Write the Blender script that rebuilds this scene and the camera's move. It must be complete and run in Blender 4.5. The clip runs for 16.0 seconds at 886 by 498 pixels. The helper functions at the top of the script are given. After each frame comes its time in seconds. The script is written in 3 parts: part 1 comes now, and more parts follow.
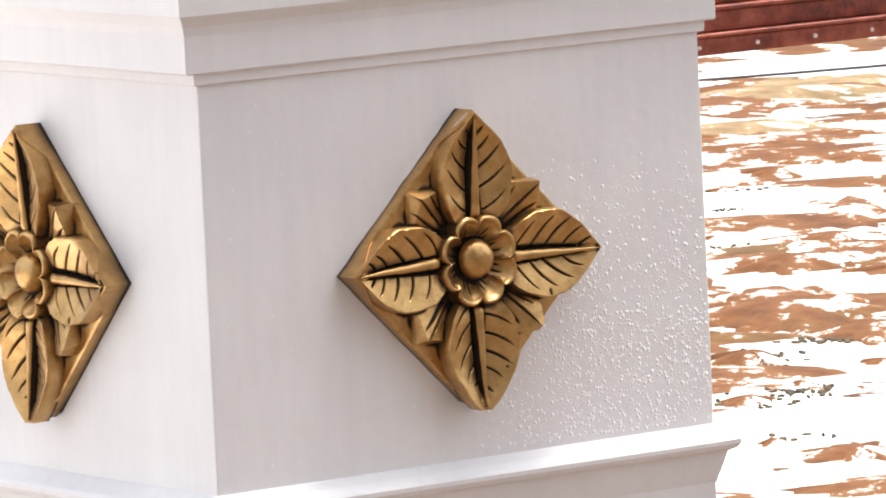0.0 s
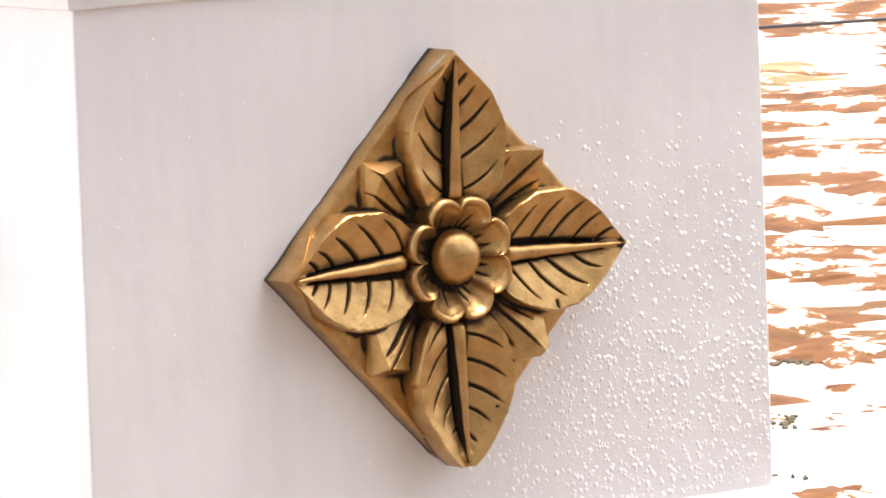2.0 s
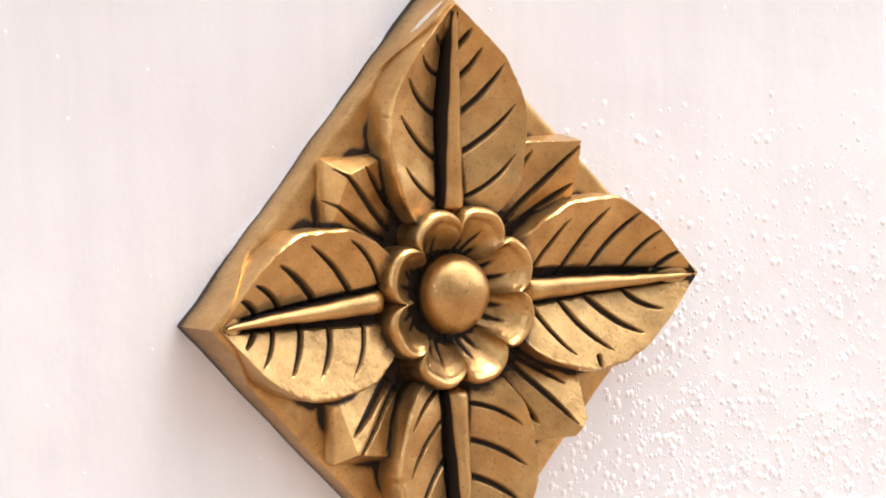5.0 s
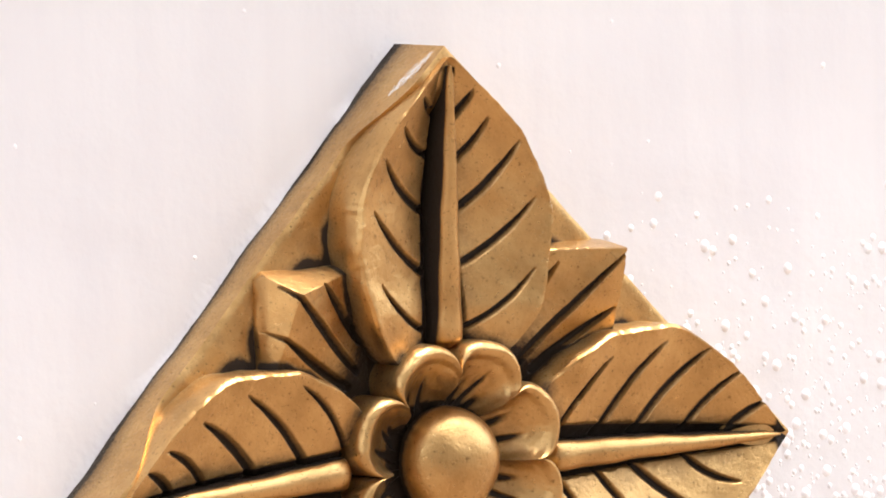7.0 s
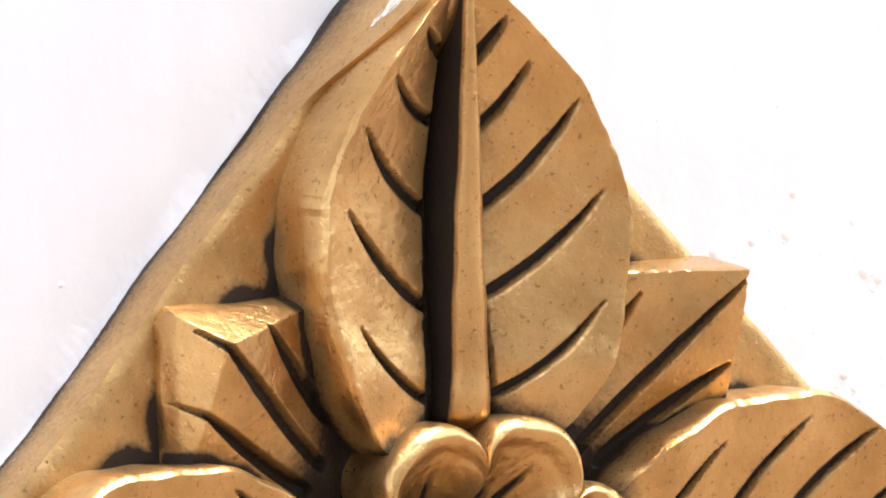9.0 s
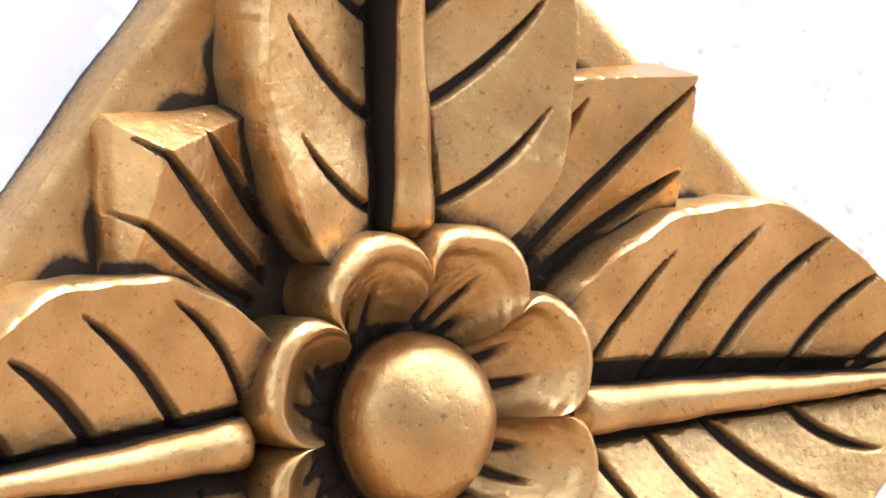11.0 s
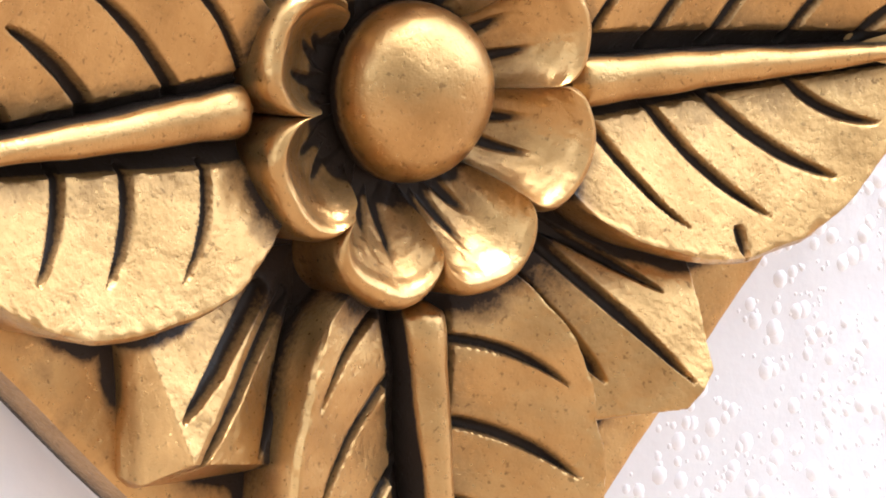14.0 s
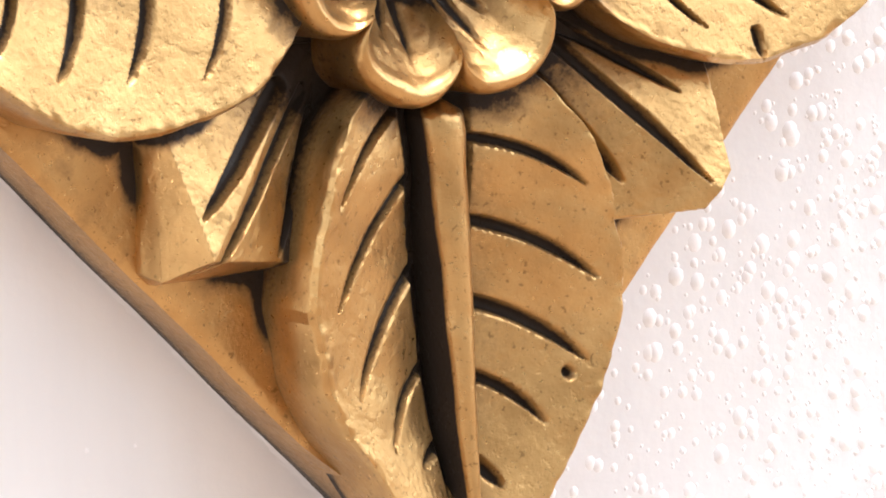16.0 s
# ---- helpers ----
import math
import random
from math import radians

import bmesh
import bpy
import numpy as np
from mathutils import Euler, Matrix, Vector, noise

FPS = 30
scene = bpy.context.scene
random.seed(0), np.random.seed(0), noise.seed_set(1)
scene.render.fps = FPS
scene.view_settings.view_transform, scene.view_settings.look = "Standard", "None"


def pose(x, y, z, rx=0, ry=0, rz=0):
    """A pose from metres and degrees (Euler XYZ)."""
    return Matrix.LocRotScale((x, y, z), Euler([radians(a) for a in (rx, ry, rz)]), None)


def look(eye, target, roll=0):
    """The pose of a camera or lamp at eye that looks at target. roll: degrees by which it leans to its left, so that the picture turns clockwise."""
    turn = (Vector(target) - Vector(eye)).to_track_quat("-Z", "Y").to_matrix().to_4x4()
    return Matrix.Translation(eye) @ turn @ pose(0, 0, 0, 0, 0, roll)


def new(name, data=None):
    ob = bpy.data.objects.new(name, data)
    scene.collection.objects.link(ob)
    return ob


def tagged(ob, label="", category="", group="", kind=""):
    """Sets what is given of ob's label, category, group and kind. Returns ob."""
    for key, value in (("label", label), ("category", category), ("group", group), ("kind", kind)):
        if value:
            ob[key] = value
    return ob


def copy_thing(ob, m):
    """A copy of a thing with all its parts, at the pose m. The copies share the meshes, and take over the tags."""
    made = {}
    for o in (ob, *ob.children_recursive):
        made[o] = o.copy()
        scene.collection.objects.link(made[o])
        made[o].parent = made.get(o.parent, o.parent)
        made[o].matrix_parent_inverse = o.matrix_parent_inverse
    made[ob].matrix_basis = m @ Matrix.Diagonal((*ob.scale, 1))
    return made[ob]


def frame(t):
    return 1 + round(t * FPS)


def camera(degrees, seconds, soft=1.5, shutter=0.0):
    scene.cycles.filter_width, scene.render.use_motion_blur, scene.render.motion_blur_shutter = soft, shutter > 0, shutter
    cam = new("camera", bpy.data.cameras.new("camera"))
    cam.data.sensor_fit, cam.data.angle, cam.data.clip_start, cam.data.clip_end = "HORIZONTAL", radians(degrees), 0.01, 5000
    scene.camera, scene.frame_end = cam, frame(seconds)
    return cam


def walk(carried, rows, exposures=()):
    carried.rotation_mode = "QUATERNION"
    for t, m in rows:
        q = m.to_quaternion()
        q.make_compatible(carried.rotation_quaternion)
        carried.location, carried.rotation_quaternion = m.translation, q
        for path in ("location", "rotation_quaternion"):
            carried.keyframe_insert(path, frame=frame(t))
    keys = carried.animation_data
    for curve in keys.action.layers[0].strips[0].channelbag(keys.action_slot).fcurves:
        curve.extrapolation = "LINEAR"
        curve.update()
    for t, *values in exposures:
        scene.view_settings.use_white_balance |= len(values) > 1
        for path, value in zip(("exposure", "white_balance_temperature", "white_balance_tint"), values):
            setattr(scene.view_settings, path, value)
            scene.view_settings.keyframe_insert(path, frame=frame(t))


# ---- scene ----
BASE = 0.60          # height of the carved ornament's middle over the ground


def view(x, y, z, yaw, pitch, roll):
    """The camera's pose from its place and its turn: yaw from north to east, pitch up, roll."""
    yw, pt, rl = radians(yaw), radians(pitch), radians(roll)
    ahead = Vector((math.sin(yw) * math.cos(pt), math.cos(yw) * math.cos(pt), math.sin(pt)))
    side = Vector((math.cos(yw), -math.sin(yw), 0))
    up = side.cross(ahead)
    right = side * math.cos(rl) + up * math.sin(rl)
    top = up * math.cos(rl) - side * math.sin(rl)
    m = Matrix((right, top, -ahead)).transposed().to_4x4()
    return Matrix.Translation((x, y, z + BASE)) @ m


cam = camera(6.9027, 16.0, soft=1.9)
walk(cam, [
    (0, view(-2.8459, -3.9663, 0.5564, 35.518, -6.408, -2.665)),
    (0.5, view(-2.6576, -3.6050, 0.5116, 36.296, -6.444, -2.226)),
    (1, view(-2.4775, -3.3576, 0.4767, 36.424, -6.512, -2.074)),
    (1.5, view(-2.2910, -3.0613, 0.4313, 36.840, -6.405, -1.932)),
    (2, view(-2.1136, -2.8208, 0.3992, 36.907, -6.387, -2.038)),
    (2.5, view(-1.9261, -2.5722, 0.3697, 36.935, -6.449, -2.100)),
    (3, view(-1.7601, -2.3533, 0.3372, 36.980, -6.471, -2.086)),
    (3.5, view(-1.5951, -2.1388, 0.3053, 36.854, -6.333, -2.096)),
    (4, view(-1.5014, -2.0170, 0.2879, 36.877, -6.489, -2.012)),
    (4.2, view(-1.5006, -2.0159, 0.2877, 36.878, -6.475, -2.008)),
    (6.3, view(-1.2776, -1.7207, 0.2485, 36.735, -5.293, -1.686)),
    (6.5, view(-1.2264, -1.6532, 0.2400, 36.747, -5.189, -1.709)),
    (7, view(-1.0468, -1.4190, 0.2027, 36.739, -4.876, -2.072)),
    (7.5, view(-0.8808, -1.2002, 0.1810, 36.427, -4.209, -2.251)),
    (8, view(-0.7401, -1.0074, 0.1577, 36.535, -4.109, -2.262)),
    (8.2, view(-0.7010, -0.9558, 0.1510, 36.581, -4.119, -2.156)),
    (10.3, view(-0.6447, -0.8809, 0.1349, 36.823, -4.698, -2.213)),
    (10.5, view(-0.6437, -0.8865, 0.1352, 36.608, -4.989, -2.204)),
    (11, view(-0.6436, -0.8876, 0.1274, 36.726, -5.260, -2.526)),
    (11.5, view(-0.6437, -0.8790, 0.1264, 37.104, -5.554, -2.269)),
    (12, view(-0.6430, -0.8809, 0.1297, 36.874, -5.937, -2.271)),
    (12.5, view(-0.6430, -0.8871, 0.1280, 36.706, -6.611, -2.230)),
    (13, view(-0.6456, -0.8762, 0.1239, 37.077, -6.772, -2.107)),
    (13.5, view(-0.6453, -0.8798, 0.1207, 36.884, -7.107, -2.148)),
    (14, view(-0.6449, -0.8807, 0.1237, 36.912, -7.670, -2.081)),
    (14.5, view(-0.6459, -0.8742, 0.1183, 37.358, -8.002, -2.152)),
    (15, view(-0.6507, -0.8787, 0.1099, 37.176, -8.004, -2.353)),
    (15.5, view(-0.6496, -0.8814, 0.1121, 36.909, -8.299, -2.230)),
    (16, view(-0.6515, -0.8801, 0.1142, 37.006, -8.714, -2.135)),
], exposures=[
    (0, 1.55, 6300, 9), (1, 1.72, 6400, 10), (2.5, 1.95, 6450, 10), (4, 2.24, 6400, 10), (8, 2.4, 6250, 9), (10.3, 2.72, 5550, 7), (12.5, 2.68, 5600, 7), (14.5, 2.58, 5950, 8), (16, 2.55, 6150, 8),
])

# ---- world and sun ----
SUN_TO = Vector((0.24, 0.06, 0.93)).normalized()
world = bpy.data.worlds.new("sky")
scene.world = world
world.use_nodes = True
wn = world.node_tree.nodes
sky = wn.new("ShaderNodeTexSky")
sky.sky_type = "NISHITA"
sky.sun_disc = False
sky.sun_elevation = math.asin(SUN_TO.z)
sky.sun_rotation = math.atan2(SUN_TO.x, SUN_TO.y)
sky.air_density, sky.dust_density, sky.ozone_density = 1.0, 4.0, 1.0
haze = wn.new("ShaderNodeHueSaturation")
haze.inputs["Saturation"].default_value = 0.25
world.node_tree.links.new(sky.outputs[0], haze.inputs["Color"])
world.node_tree.links.new(haze.outputs[0], wn["Background"].inputs[0])
wn["Background"].inputs[1].default_value = 0.14

sun = new("sun", bpy.data.lights.new("sun", "SUN"))
sun.data.energy, sun.data.angle, sun.data.color = 3.1, radians(24), (1.0, 0.95, 0.88)
sun.matrix_world = look(SUN_TO * 20, (0, 0, 0))


# ---- materials ----
def material(name, colour, rough=0.6, metal=0.0):
    m = bpy.data.materials.new(name)
    m.use_nodes = True
    b = m.node_tree.nodes["Principled BSDF"]
    b.inputs["Base Color"].default_value = (*colour, 1)
    b.inputs["Roughness"].default_value = rough
    b.inputs["Metallic"].default_value = metal
    return m, m.node_tree.nodes, m.node_tree.links, b


def noise_node(n, l, scale, detail=4.0, rough=0.55, stretch=None):
    tc = n.new("ShaderNodeTexCoord")
    t = n.new("ShaderNodeTexNoise")
    t.inputs["Scale"].default_value, t.inputs["Detail"].default_value, t.inputs["Roughness"].default_value = scale, detail, rough
    if stretch:
        mp = n.new("ShaderNodeMapping")
        mp.inputs["Scale"].default_value = stretch
        l.new(tc.outputs["Object"], mp.inputs["Vector"])
        l.new(mp.outputs[0], t.inputs["Vector"])
    else:
        l.new(tc.outputs["Object"], t.inputs["Vector"])
    return t.outputs["Fac"]


def ramp(n, l, source, *stops):
    r = n.new("ShaderNodeValToRGB")
    e = r.color_ramp.elements
    while len(e) < len(stops):
        e.new(0.5)
    for el, (p, c) in zip(e, stops):
        el.position, el.color = p, (*c, 1)
    l.new(source, r.inputs[0])
    return r.outputs["Color"]


def mix(n, l, fac, a, b):
    m = n.new("ShaderNodeMix")
    m.data_type = "RGBA"
    for sock, val in ((m.inputs[0], fac), (m.inputs[6], a), (m.inputs[7], b)):
        if isinstance(val, (int, float)):
            sock.default_value = val
        elif isinstance(val, tuple):
            sock.default_value = (*val, 1)
        else:
            l.new(val, sock)
    return m.outputs[2]


def bump(n, l, b, height, strength, distance, before=None):
    k = n.new("ShaderNodeBump")
    k.inputs["Strength"].default_value, k.inputs["Distance"].default_value = strength, distance
    l.new(height, k.inputs["Height"])
    if before:
        l.new(before, k.inputs["Normal"])
    l.new(k.outputs[0], b.inputs["Normal"])
    return k.outputs[0]


def gold_material():
    """Bronze-gold paint brushed over carved stone; a dark tint carries groove glazing and painted recess shade."""
    m, n, l, b = material("gold_paint", (0.5, 0.3, 0.1), 0.40, 0.85)
    broad = noise_node(n, l, 60, 5, 0.6)
    grain = noise_node(n, l, 1100, 4, 0.65)
    paint = ramp(n, l, broad, (0.28, (0.36, 0.208, 0.076)), (0.5, (0.51, 0.306, 0.118)), (0.72, (0.63, 0.400, 0.166)))
    speck = ramp(n, l, noise_node(n, l, 950, 2), (0.30, (1, 1, 1)), (0.36, (0, 0, 0)))
    paint = mix(n, l, mix(n, l, 0.5, (0, 0, 0), speck), paint, (0.10, 0.05, 0.02))
    at = n.new("ShaderNodeAttribute")
    at.attribute_name = "glaze_shade"
    edge = n.new("ShaderNodeMath")
    edge.operation = "MULTIPLY_ADD"
    l.new(grain, edge.inputs[0])
    edge.inputs[1].default_value = 0.5
    edge.inputs[2].default_value = -0.25
    add = n.new("ShaderNodeMath")
    add.use_clamp = True
    l.new(at.outputs["Fac"], add.inputs[0])
    l.new(edge.outputs[0], add.inputs[1])
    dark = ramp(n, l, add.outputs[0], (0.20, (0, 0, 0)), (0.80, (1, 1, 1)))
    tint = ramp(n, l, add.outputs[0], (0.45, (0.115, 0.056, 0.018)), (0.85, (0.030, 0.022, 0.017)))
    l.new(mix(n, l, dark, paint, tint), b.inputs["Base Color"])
    l.new(mix(n, l, dark, (0.92, 0.92, 0.92), (0.0, 0.0, 0.0)), b.inputs["Metallic"])
    l.new(ramp(n, l, grain, (0.3, (0.26, 0.26, 0.26)), (0.75, (0.38, 0.38, 0.38))), b.inputs["Roughness"])
    l.new(mix(n, l, dark, (0.5, 0.5, 0.5), (0.10, 0.10, 0.10)), b.inputs["Specular IOR Level"])
    first = bump(n, l, b, noise_node(n, l, 130, 3), 0.14, 0.0011)
    pits = ramp(n, l, noise_node(n, l, 560, 3, 0.6), (0.33, (0, 0, 0)), (0.40, (1, 1, 1)))
    first = bump(n, l, b, pits, 0.22, 0.0003, first)
    second = bump(n, l, b, noise_node(n, l, 420, 3, 0.6), 0.2, 0.0005, first)
    bump(n, l, b, grain, 0.35, 0.0003, second)
    return m


def white_paint():
    m, n, l, b = material("white_wall_paint", (0.78, 0.76, 0.77), 0.55)
    stain = noise_node(n, l, 6, 4)
    cloud = ramp(n, l, stain, (0.32, (0.715, 0.69, 0.705)), (0.68, (0.80, 0.785, 0.785)))
    streak = ramp(n, l, noise_node(n, l, 1.0, 5, 0.6, (90, 90, 7)), (0.38, (0.70, 0.685, 0.70)), (0.62, (0.81, 0.795, 0.79)))
    l.new(mix(n, l, 0.2, cloud, streak), b.inputs["Base Color"])
    first = bump(n, l, b, noise_node(n, l, 14, 3), 0.35, 0.006)
    bump(n, l, b, noise_node(n, l, 300, 3), 0.12, 0.0008, first)
    return m


def bead_paint():
    m, n, l, b = material("glossy_white_drops", (0.88, 0.86, 0.87), 0.3)
    return m


def yard_material(name, low, high, hue=((0.055, 0.020, 0.007), (0.110, 0.045, 0.015), (0.175, 0.090, 0.038)), grain=4.5):
    """Reddish mud and shallow glossy water, in ragged patches; low and high set how much of it is water."""
    m, n, l, b = material(name, (0.3, 0.16, 0.09), 0.85)
    tone = noise_node(n, l, 9.0, 7, 0.65)
    mud = ramp(n, l, tone, (0.33, hue[0]), (0.5, hue[1]), (0.67, hue[2]))
    green = ramp(n, l, noise_node(n, l, 1.7, 4), (0.58, (0, 0, 0)), (0.78, (1, 1, 1)))
    mud = mix(n, l, green, mud, (0.075, 0.058, 0.022))
    # pale water colour, painted in for the bright sky's reflection
    sky_pale = ramp(n, l, noise_node(n, l, 2.5, 4), (0.35, (0.60, 0.55, 0.50)), (0.7, (0.78, 0.75, 0.72)))
    wet = ramp(n, l, noise_node(n, l, grain, 8, 0.70), (low, (0, 0, 0)), (high, (1, 1, 1)))
    l.new(mix(n, l, wet, mud, sky_pale), b.inputs["Base Color"])
    l.new(mix(n, l, wet, (0.85, 0.85, 0.85), (0.06, 0.06, 0.06)), b.inputs["Roughness"])
    l.new(mix(n, l, wet, (0.12, 0.12, 0.12), (0.75, 0.75, 0.75)), b.inputs["Specular IOR Level"])
    bump(n, l, b, noise_node(n, l, 14, 4), 0.25, 0.01)
    return m


def soil_material():
    m, n, l, b = material("red_soil", (0.30, 0.17, 0.10), 0.9)
    l.new(ramp(n, l, noise_node(n, l, 1.2, 6), (0.3, (0.065, 0.043, 0.03)), (0.7, (0.12, 0.085, 0.06))), b.inputs["Base Color"])
    bump(n, l, b, noise_node(n, l, 12, 5), 0.5, 0.03)
    return m


def plaster_material():
    m, n, l, b = material("house_plaster", (0.5, 0.47, 0.44), 0.8)
    l.new(ramp(n, l, noise_node(n, l, 2.0, 5), (0.3, (0.24, 0.235, 0.23)), (0.7, (0.30, 0.295, 0.29))), b.inputs["Base Color"])
    bump(n, l, b, noise_node(n, l, 60, 4), 0.3, 0.004)
    return m


def red_material():
    m, n, l, b = material("red_metal_paint", (0.32, 0.06, 0.035), 0.45)
    l.new(ramp(n, l, noise_node(n, l, 26, 7, 0.7), (0.36, (0.10, 0.026, 0.017)), (0.48, (0.24, 0.050, 0.028)), (0.66, (0.42, 0.115, 0.070))), b.inputs["Base Color"])
    bump(n, l, b, noise_node(n, l, 40, 4), 0.3, 0.005)
    return m


def litter_material():
    m, n, l, b = material("dark_wet_litter", (0.035, 0.030, 0.018), 0.8)
    l.new(ramp(n, l, noise_node(n, l, 40, 4), (0.35, (0.018, 0.016, 0.011)), (0.65, (0.075, 0.055, 0.030))), b.inputs["Base Color"])
    b.inputs["Specular IOR Level"].default_value = 0.1
    return m


GOLD, WHITE, BEAD, MUD, SOIL = gold_material(), white_paint(), bead_paint(), yard_material("wet_red_mud", 0.535, 0.58, grain=9.0), soil_material()
WATER, PLASTER, RED = yard_material("puddle_water", 0.36, 0.40), plaster_material(), red_material()
SAND = yard_material("pale_wet_sand", 0.56, 0.66, ((0.10, 0.062, 0.030), (0.17, 0.115, 0.060), (0.25, 0.185, 0.105)), grain=7.0)
LITTER = litter_material()
SMEAR = material("thin_white_wash", (0.52, 0.47, 0.42), 0.6)[0]
STUD, RUBBER = material("pale_bolt_paint", (0.75, 0.66, 0.60), 0.25)[0], material("grey_rubber", (0.12, 0.12, 0.13), 0.6)[0]


# ---- building helpers ----
def part(name, mesh, mat, parent=None, label="", smooth=True):
    """Links a bmesh or a mesh as one object, under a thing or a part."""
    if isinstance(mesh, bmesh.types.BMesh):
        data = bpy.data.meshes.new(name)
        mesh.to_mesh(data)
        mesh.free()
    else:
        data = mesh
    if not data.materials:
        data.materials.append(mat)
    if smooth:
        data.polygons.foreach_set("use_smooth", [True] * len(data.polygons))
    ob = new(name, data)
    ob.parent = parent
    return tagged(ob, label) if label else ob


def thing(name, label, category, group="", kind="", at=(0, 0, 0)):
    ob = new(name)
    ob.location = at
    return tagged(ob, label, category, group, kind)


def box(x0, x1, y0, y1, z0, z1, bevel=0.0, segments=2):
    bm = bmesh.new()
    bmesh.ops.create_cube(bm, size=1)
    bmesh.ops.scale(bm, vec=(x1 - x0, y1 - y0, z1 - z0), verts=bm.verts)
    bmesh.ops.translate(bm, vec=((x0 + x1) / 2, (y0 + y1) / 2, (z0 + z1) / 2), verts=bm.verts)
    if bevel:
        bmesh.ops.bevel(bm, geom=bm.edges[:], offset=bevel, segments=segments, profile=0.5, affect="EDGES")
    return bm


def relief(name, P, H, glaze_shade, floor, wall=None):
    """A carved piece: a grid of places P (rows, columns, 2: across and up, mm), its heights H over the wall and its
    dark glazing and painted shade; the rim drops to floor.
    """
    nr, nc = H.shape
    rim = [(0, j) for j in range(nc)] + [(i, nc - 1) for i in range(1, nr)] + [(nr - 1, j) for j in range(nc - 2, -1, -1)] + [(i, 0) for i in range(nr - 2, 0, -1)]
    co = np.stack([P[..., 0].ravel(), -H.ravel(), P[..., 1].ravel()], 1)
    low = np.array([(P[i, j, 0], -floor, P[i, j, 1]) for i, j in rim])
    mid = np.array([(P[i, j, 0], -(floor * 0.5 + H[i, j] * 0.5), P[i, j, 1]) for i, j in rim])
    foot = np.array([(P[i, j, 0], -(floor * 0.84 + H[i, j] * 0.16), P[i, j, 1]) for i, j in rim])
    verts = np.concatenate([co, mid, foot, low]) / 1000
    idx = np.arange(nr * nc).reshape(nr, nc)
    faces = np.stack([idx[:-1, :-1], idx[:-1, 1:], idx[1:, 1:], idx[1:, :-1]], -1).reshape(-1, 4)
    top = [idx[i, j] for i, j in rim]
    k, n0 = len(rim), nr * nc
    n1, n2 = n0 + k, n0 + 2 * k
    walls = []
    for a in range(k):
        c = (a + 1) % k
        walls += [(top[c], top[a], n0 + a, n0 + c), (n0 + c, n0 + a, n1 + a, n1 + c), (n1 + c, n1 + a, n2 + a, n2 + c)]
    me = bpy.data.meshes.new(name)
    me.from_pydata(verts.tolist(), [], faces.tolist() + walls)
    at = me.attributes.new("glaze_shade", "FLOAT", "POINT")
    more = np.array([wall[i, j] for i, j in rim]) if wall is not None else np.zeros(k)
    # contact shade painted into the sides, darkest where a piece meets its floor
    g = np.concatenate([glaze_shade.ravel(), 0.15 + 0.45 * more, 0.40 + 0.6 * more, np.full(k, 1.2)])
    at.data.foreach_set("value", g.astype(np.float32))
    bm = bmesh.new()
    bm.from_mesh(me)
    bmesh.ops.recalc_face_normals(bm, faces=bm.faces)
    bm.to_mesh(me)
    bm.free()
    me.validate()
    me.set_sharp_from_angle(angle=radians(42))
    return me


def smooth(x, a, b):
    t = np.clip((x - a) / (b - a), 0, 1)
    return t * t * (3 - 2 * t)


def wobble(x, y, size, amp, seed=0.0):
    """A slow hand-made unevenness."""
    a, b = x / size, y / size
    return amp * (np.sin(a * 2.1 + 1.3 * b + seed) + 0.6 * np.sin(2.7 * b - 1.9 * a + seed * 2.3) + 0.4 * np.sin(4.6 * a + 3.9 * b + seed * 0.7)) / 2


def rough_grid(shape, cell, seed):
    """Soft random roughness on a grid, about -1 to 1."""
    rng = np.random.default_rng(int(seed * 10) + 3)
    g = rng.normal(0, 1, shape)
    k = np.hanning(2 * cell + 1)
    k = k / k.sum()
    g = np.apply_along_axis(lambda q: np.convolve(q, k, "same"), 0, g)
    g = np.apply_along_axis(lambda q: np.convolve(q, k, "same"), 1, g)
    return g / (g.std() * 1.6)


def cuts(A, B, lines, depth, width, bow):
    """Carved grooves on a grid (A, B in mm): how deep each place is cut, and its share of the groove's full depth."""
    cut, halo = np.zeros_like(A), np.zeros_like(A)
    for k, (a0, b0, a1, b1) in enumerate(lines):
        side = 1 if b1 > b0 else -1
        length = math.hypot(a1 - a0, b1 - b0)
        na, nb = -(b1 - b0) / length * side, (a1 - a0) / length * side
        t = np.linspace(0, 1, 64)
        bend = bow * min(1.0, (length / 15) ** 2)
        px = a0 + (a1 - a0) * t + na * bend * 4 * t * (1 - t)
        py = b0 + (b1 - b0) * t + nb * bend * 4 * t * (1 - t)
        w = width * np.interp(t, [0, 0.12, 0.6, 0.88, 1], [0.95, 1.1, 1.0, 0.62, 0.28]) * (0.85 + 0.3 * ((k * 7) % 5) / 4)
        for x, y, h in zip(px, py, w):
            near = (np.abs(A - x) < 3) & (np.abs(B - y) < 3)
            d = np.hypot(A[near] - x, B[near] - y) / h
            cut[near] = np.maximum(cut[near], np.clip(1.0 - d * d * 0.72, 0, 1) * min(1, h / width + 0.25))
            halo[near] = np.maximum(halo[near], 0.36 * np.clip(1.0 - d / 2.6, 0, 1) ** 0.8)
    return cut * cut * (3 - 2 * cut) * depth, np.maximum(cut, halo)


# ---- the carved square ornament ----
LEAF_R = [18, 24, 29, 36, 46, 57, 64, 70, 77, 82, 86, 91, 95, 98, 99.6]
LEAF_W = [8, 12.5, 19.0, 24.2, 28.0, 29.4, 28.8, 27.2, 23.2, 19.4, 15.7, 10.3, 5.8, 2.4, 0.5]


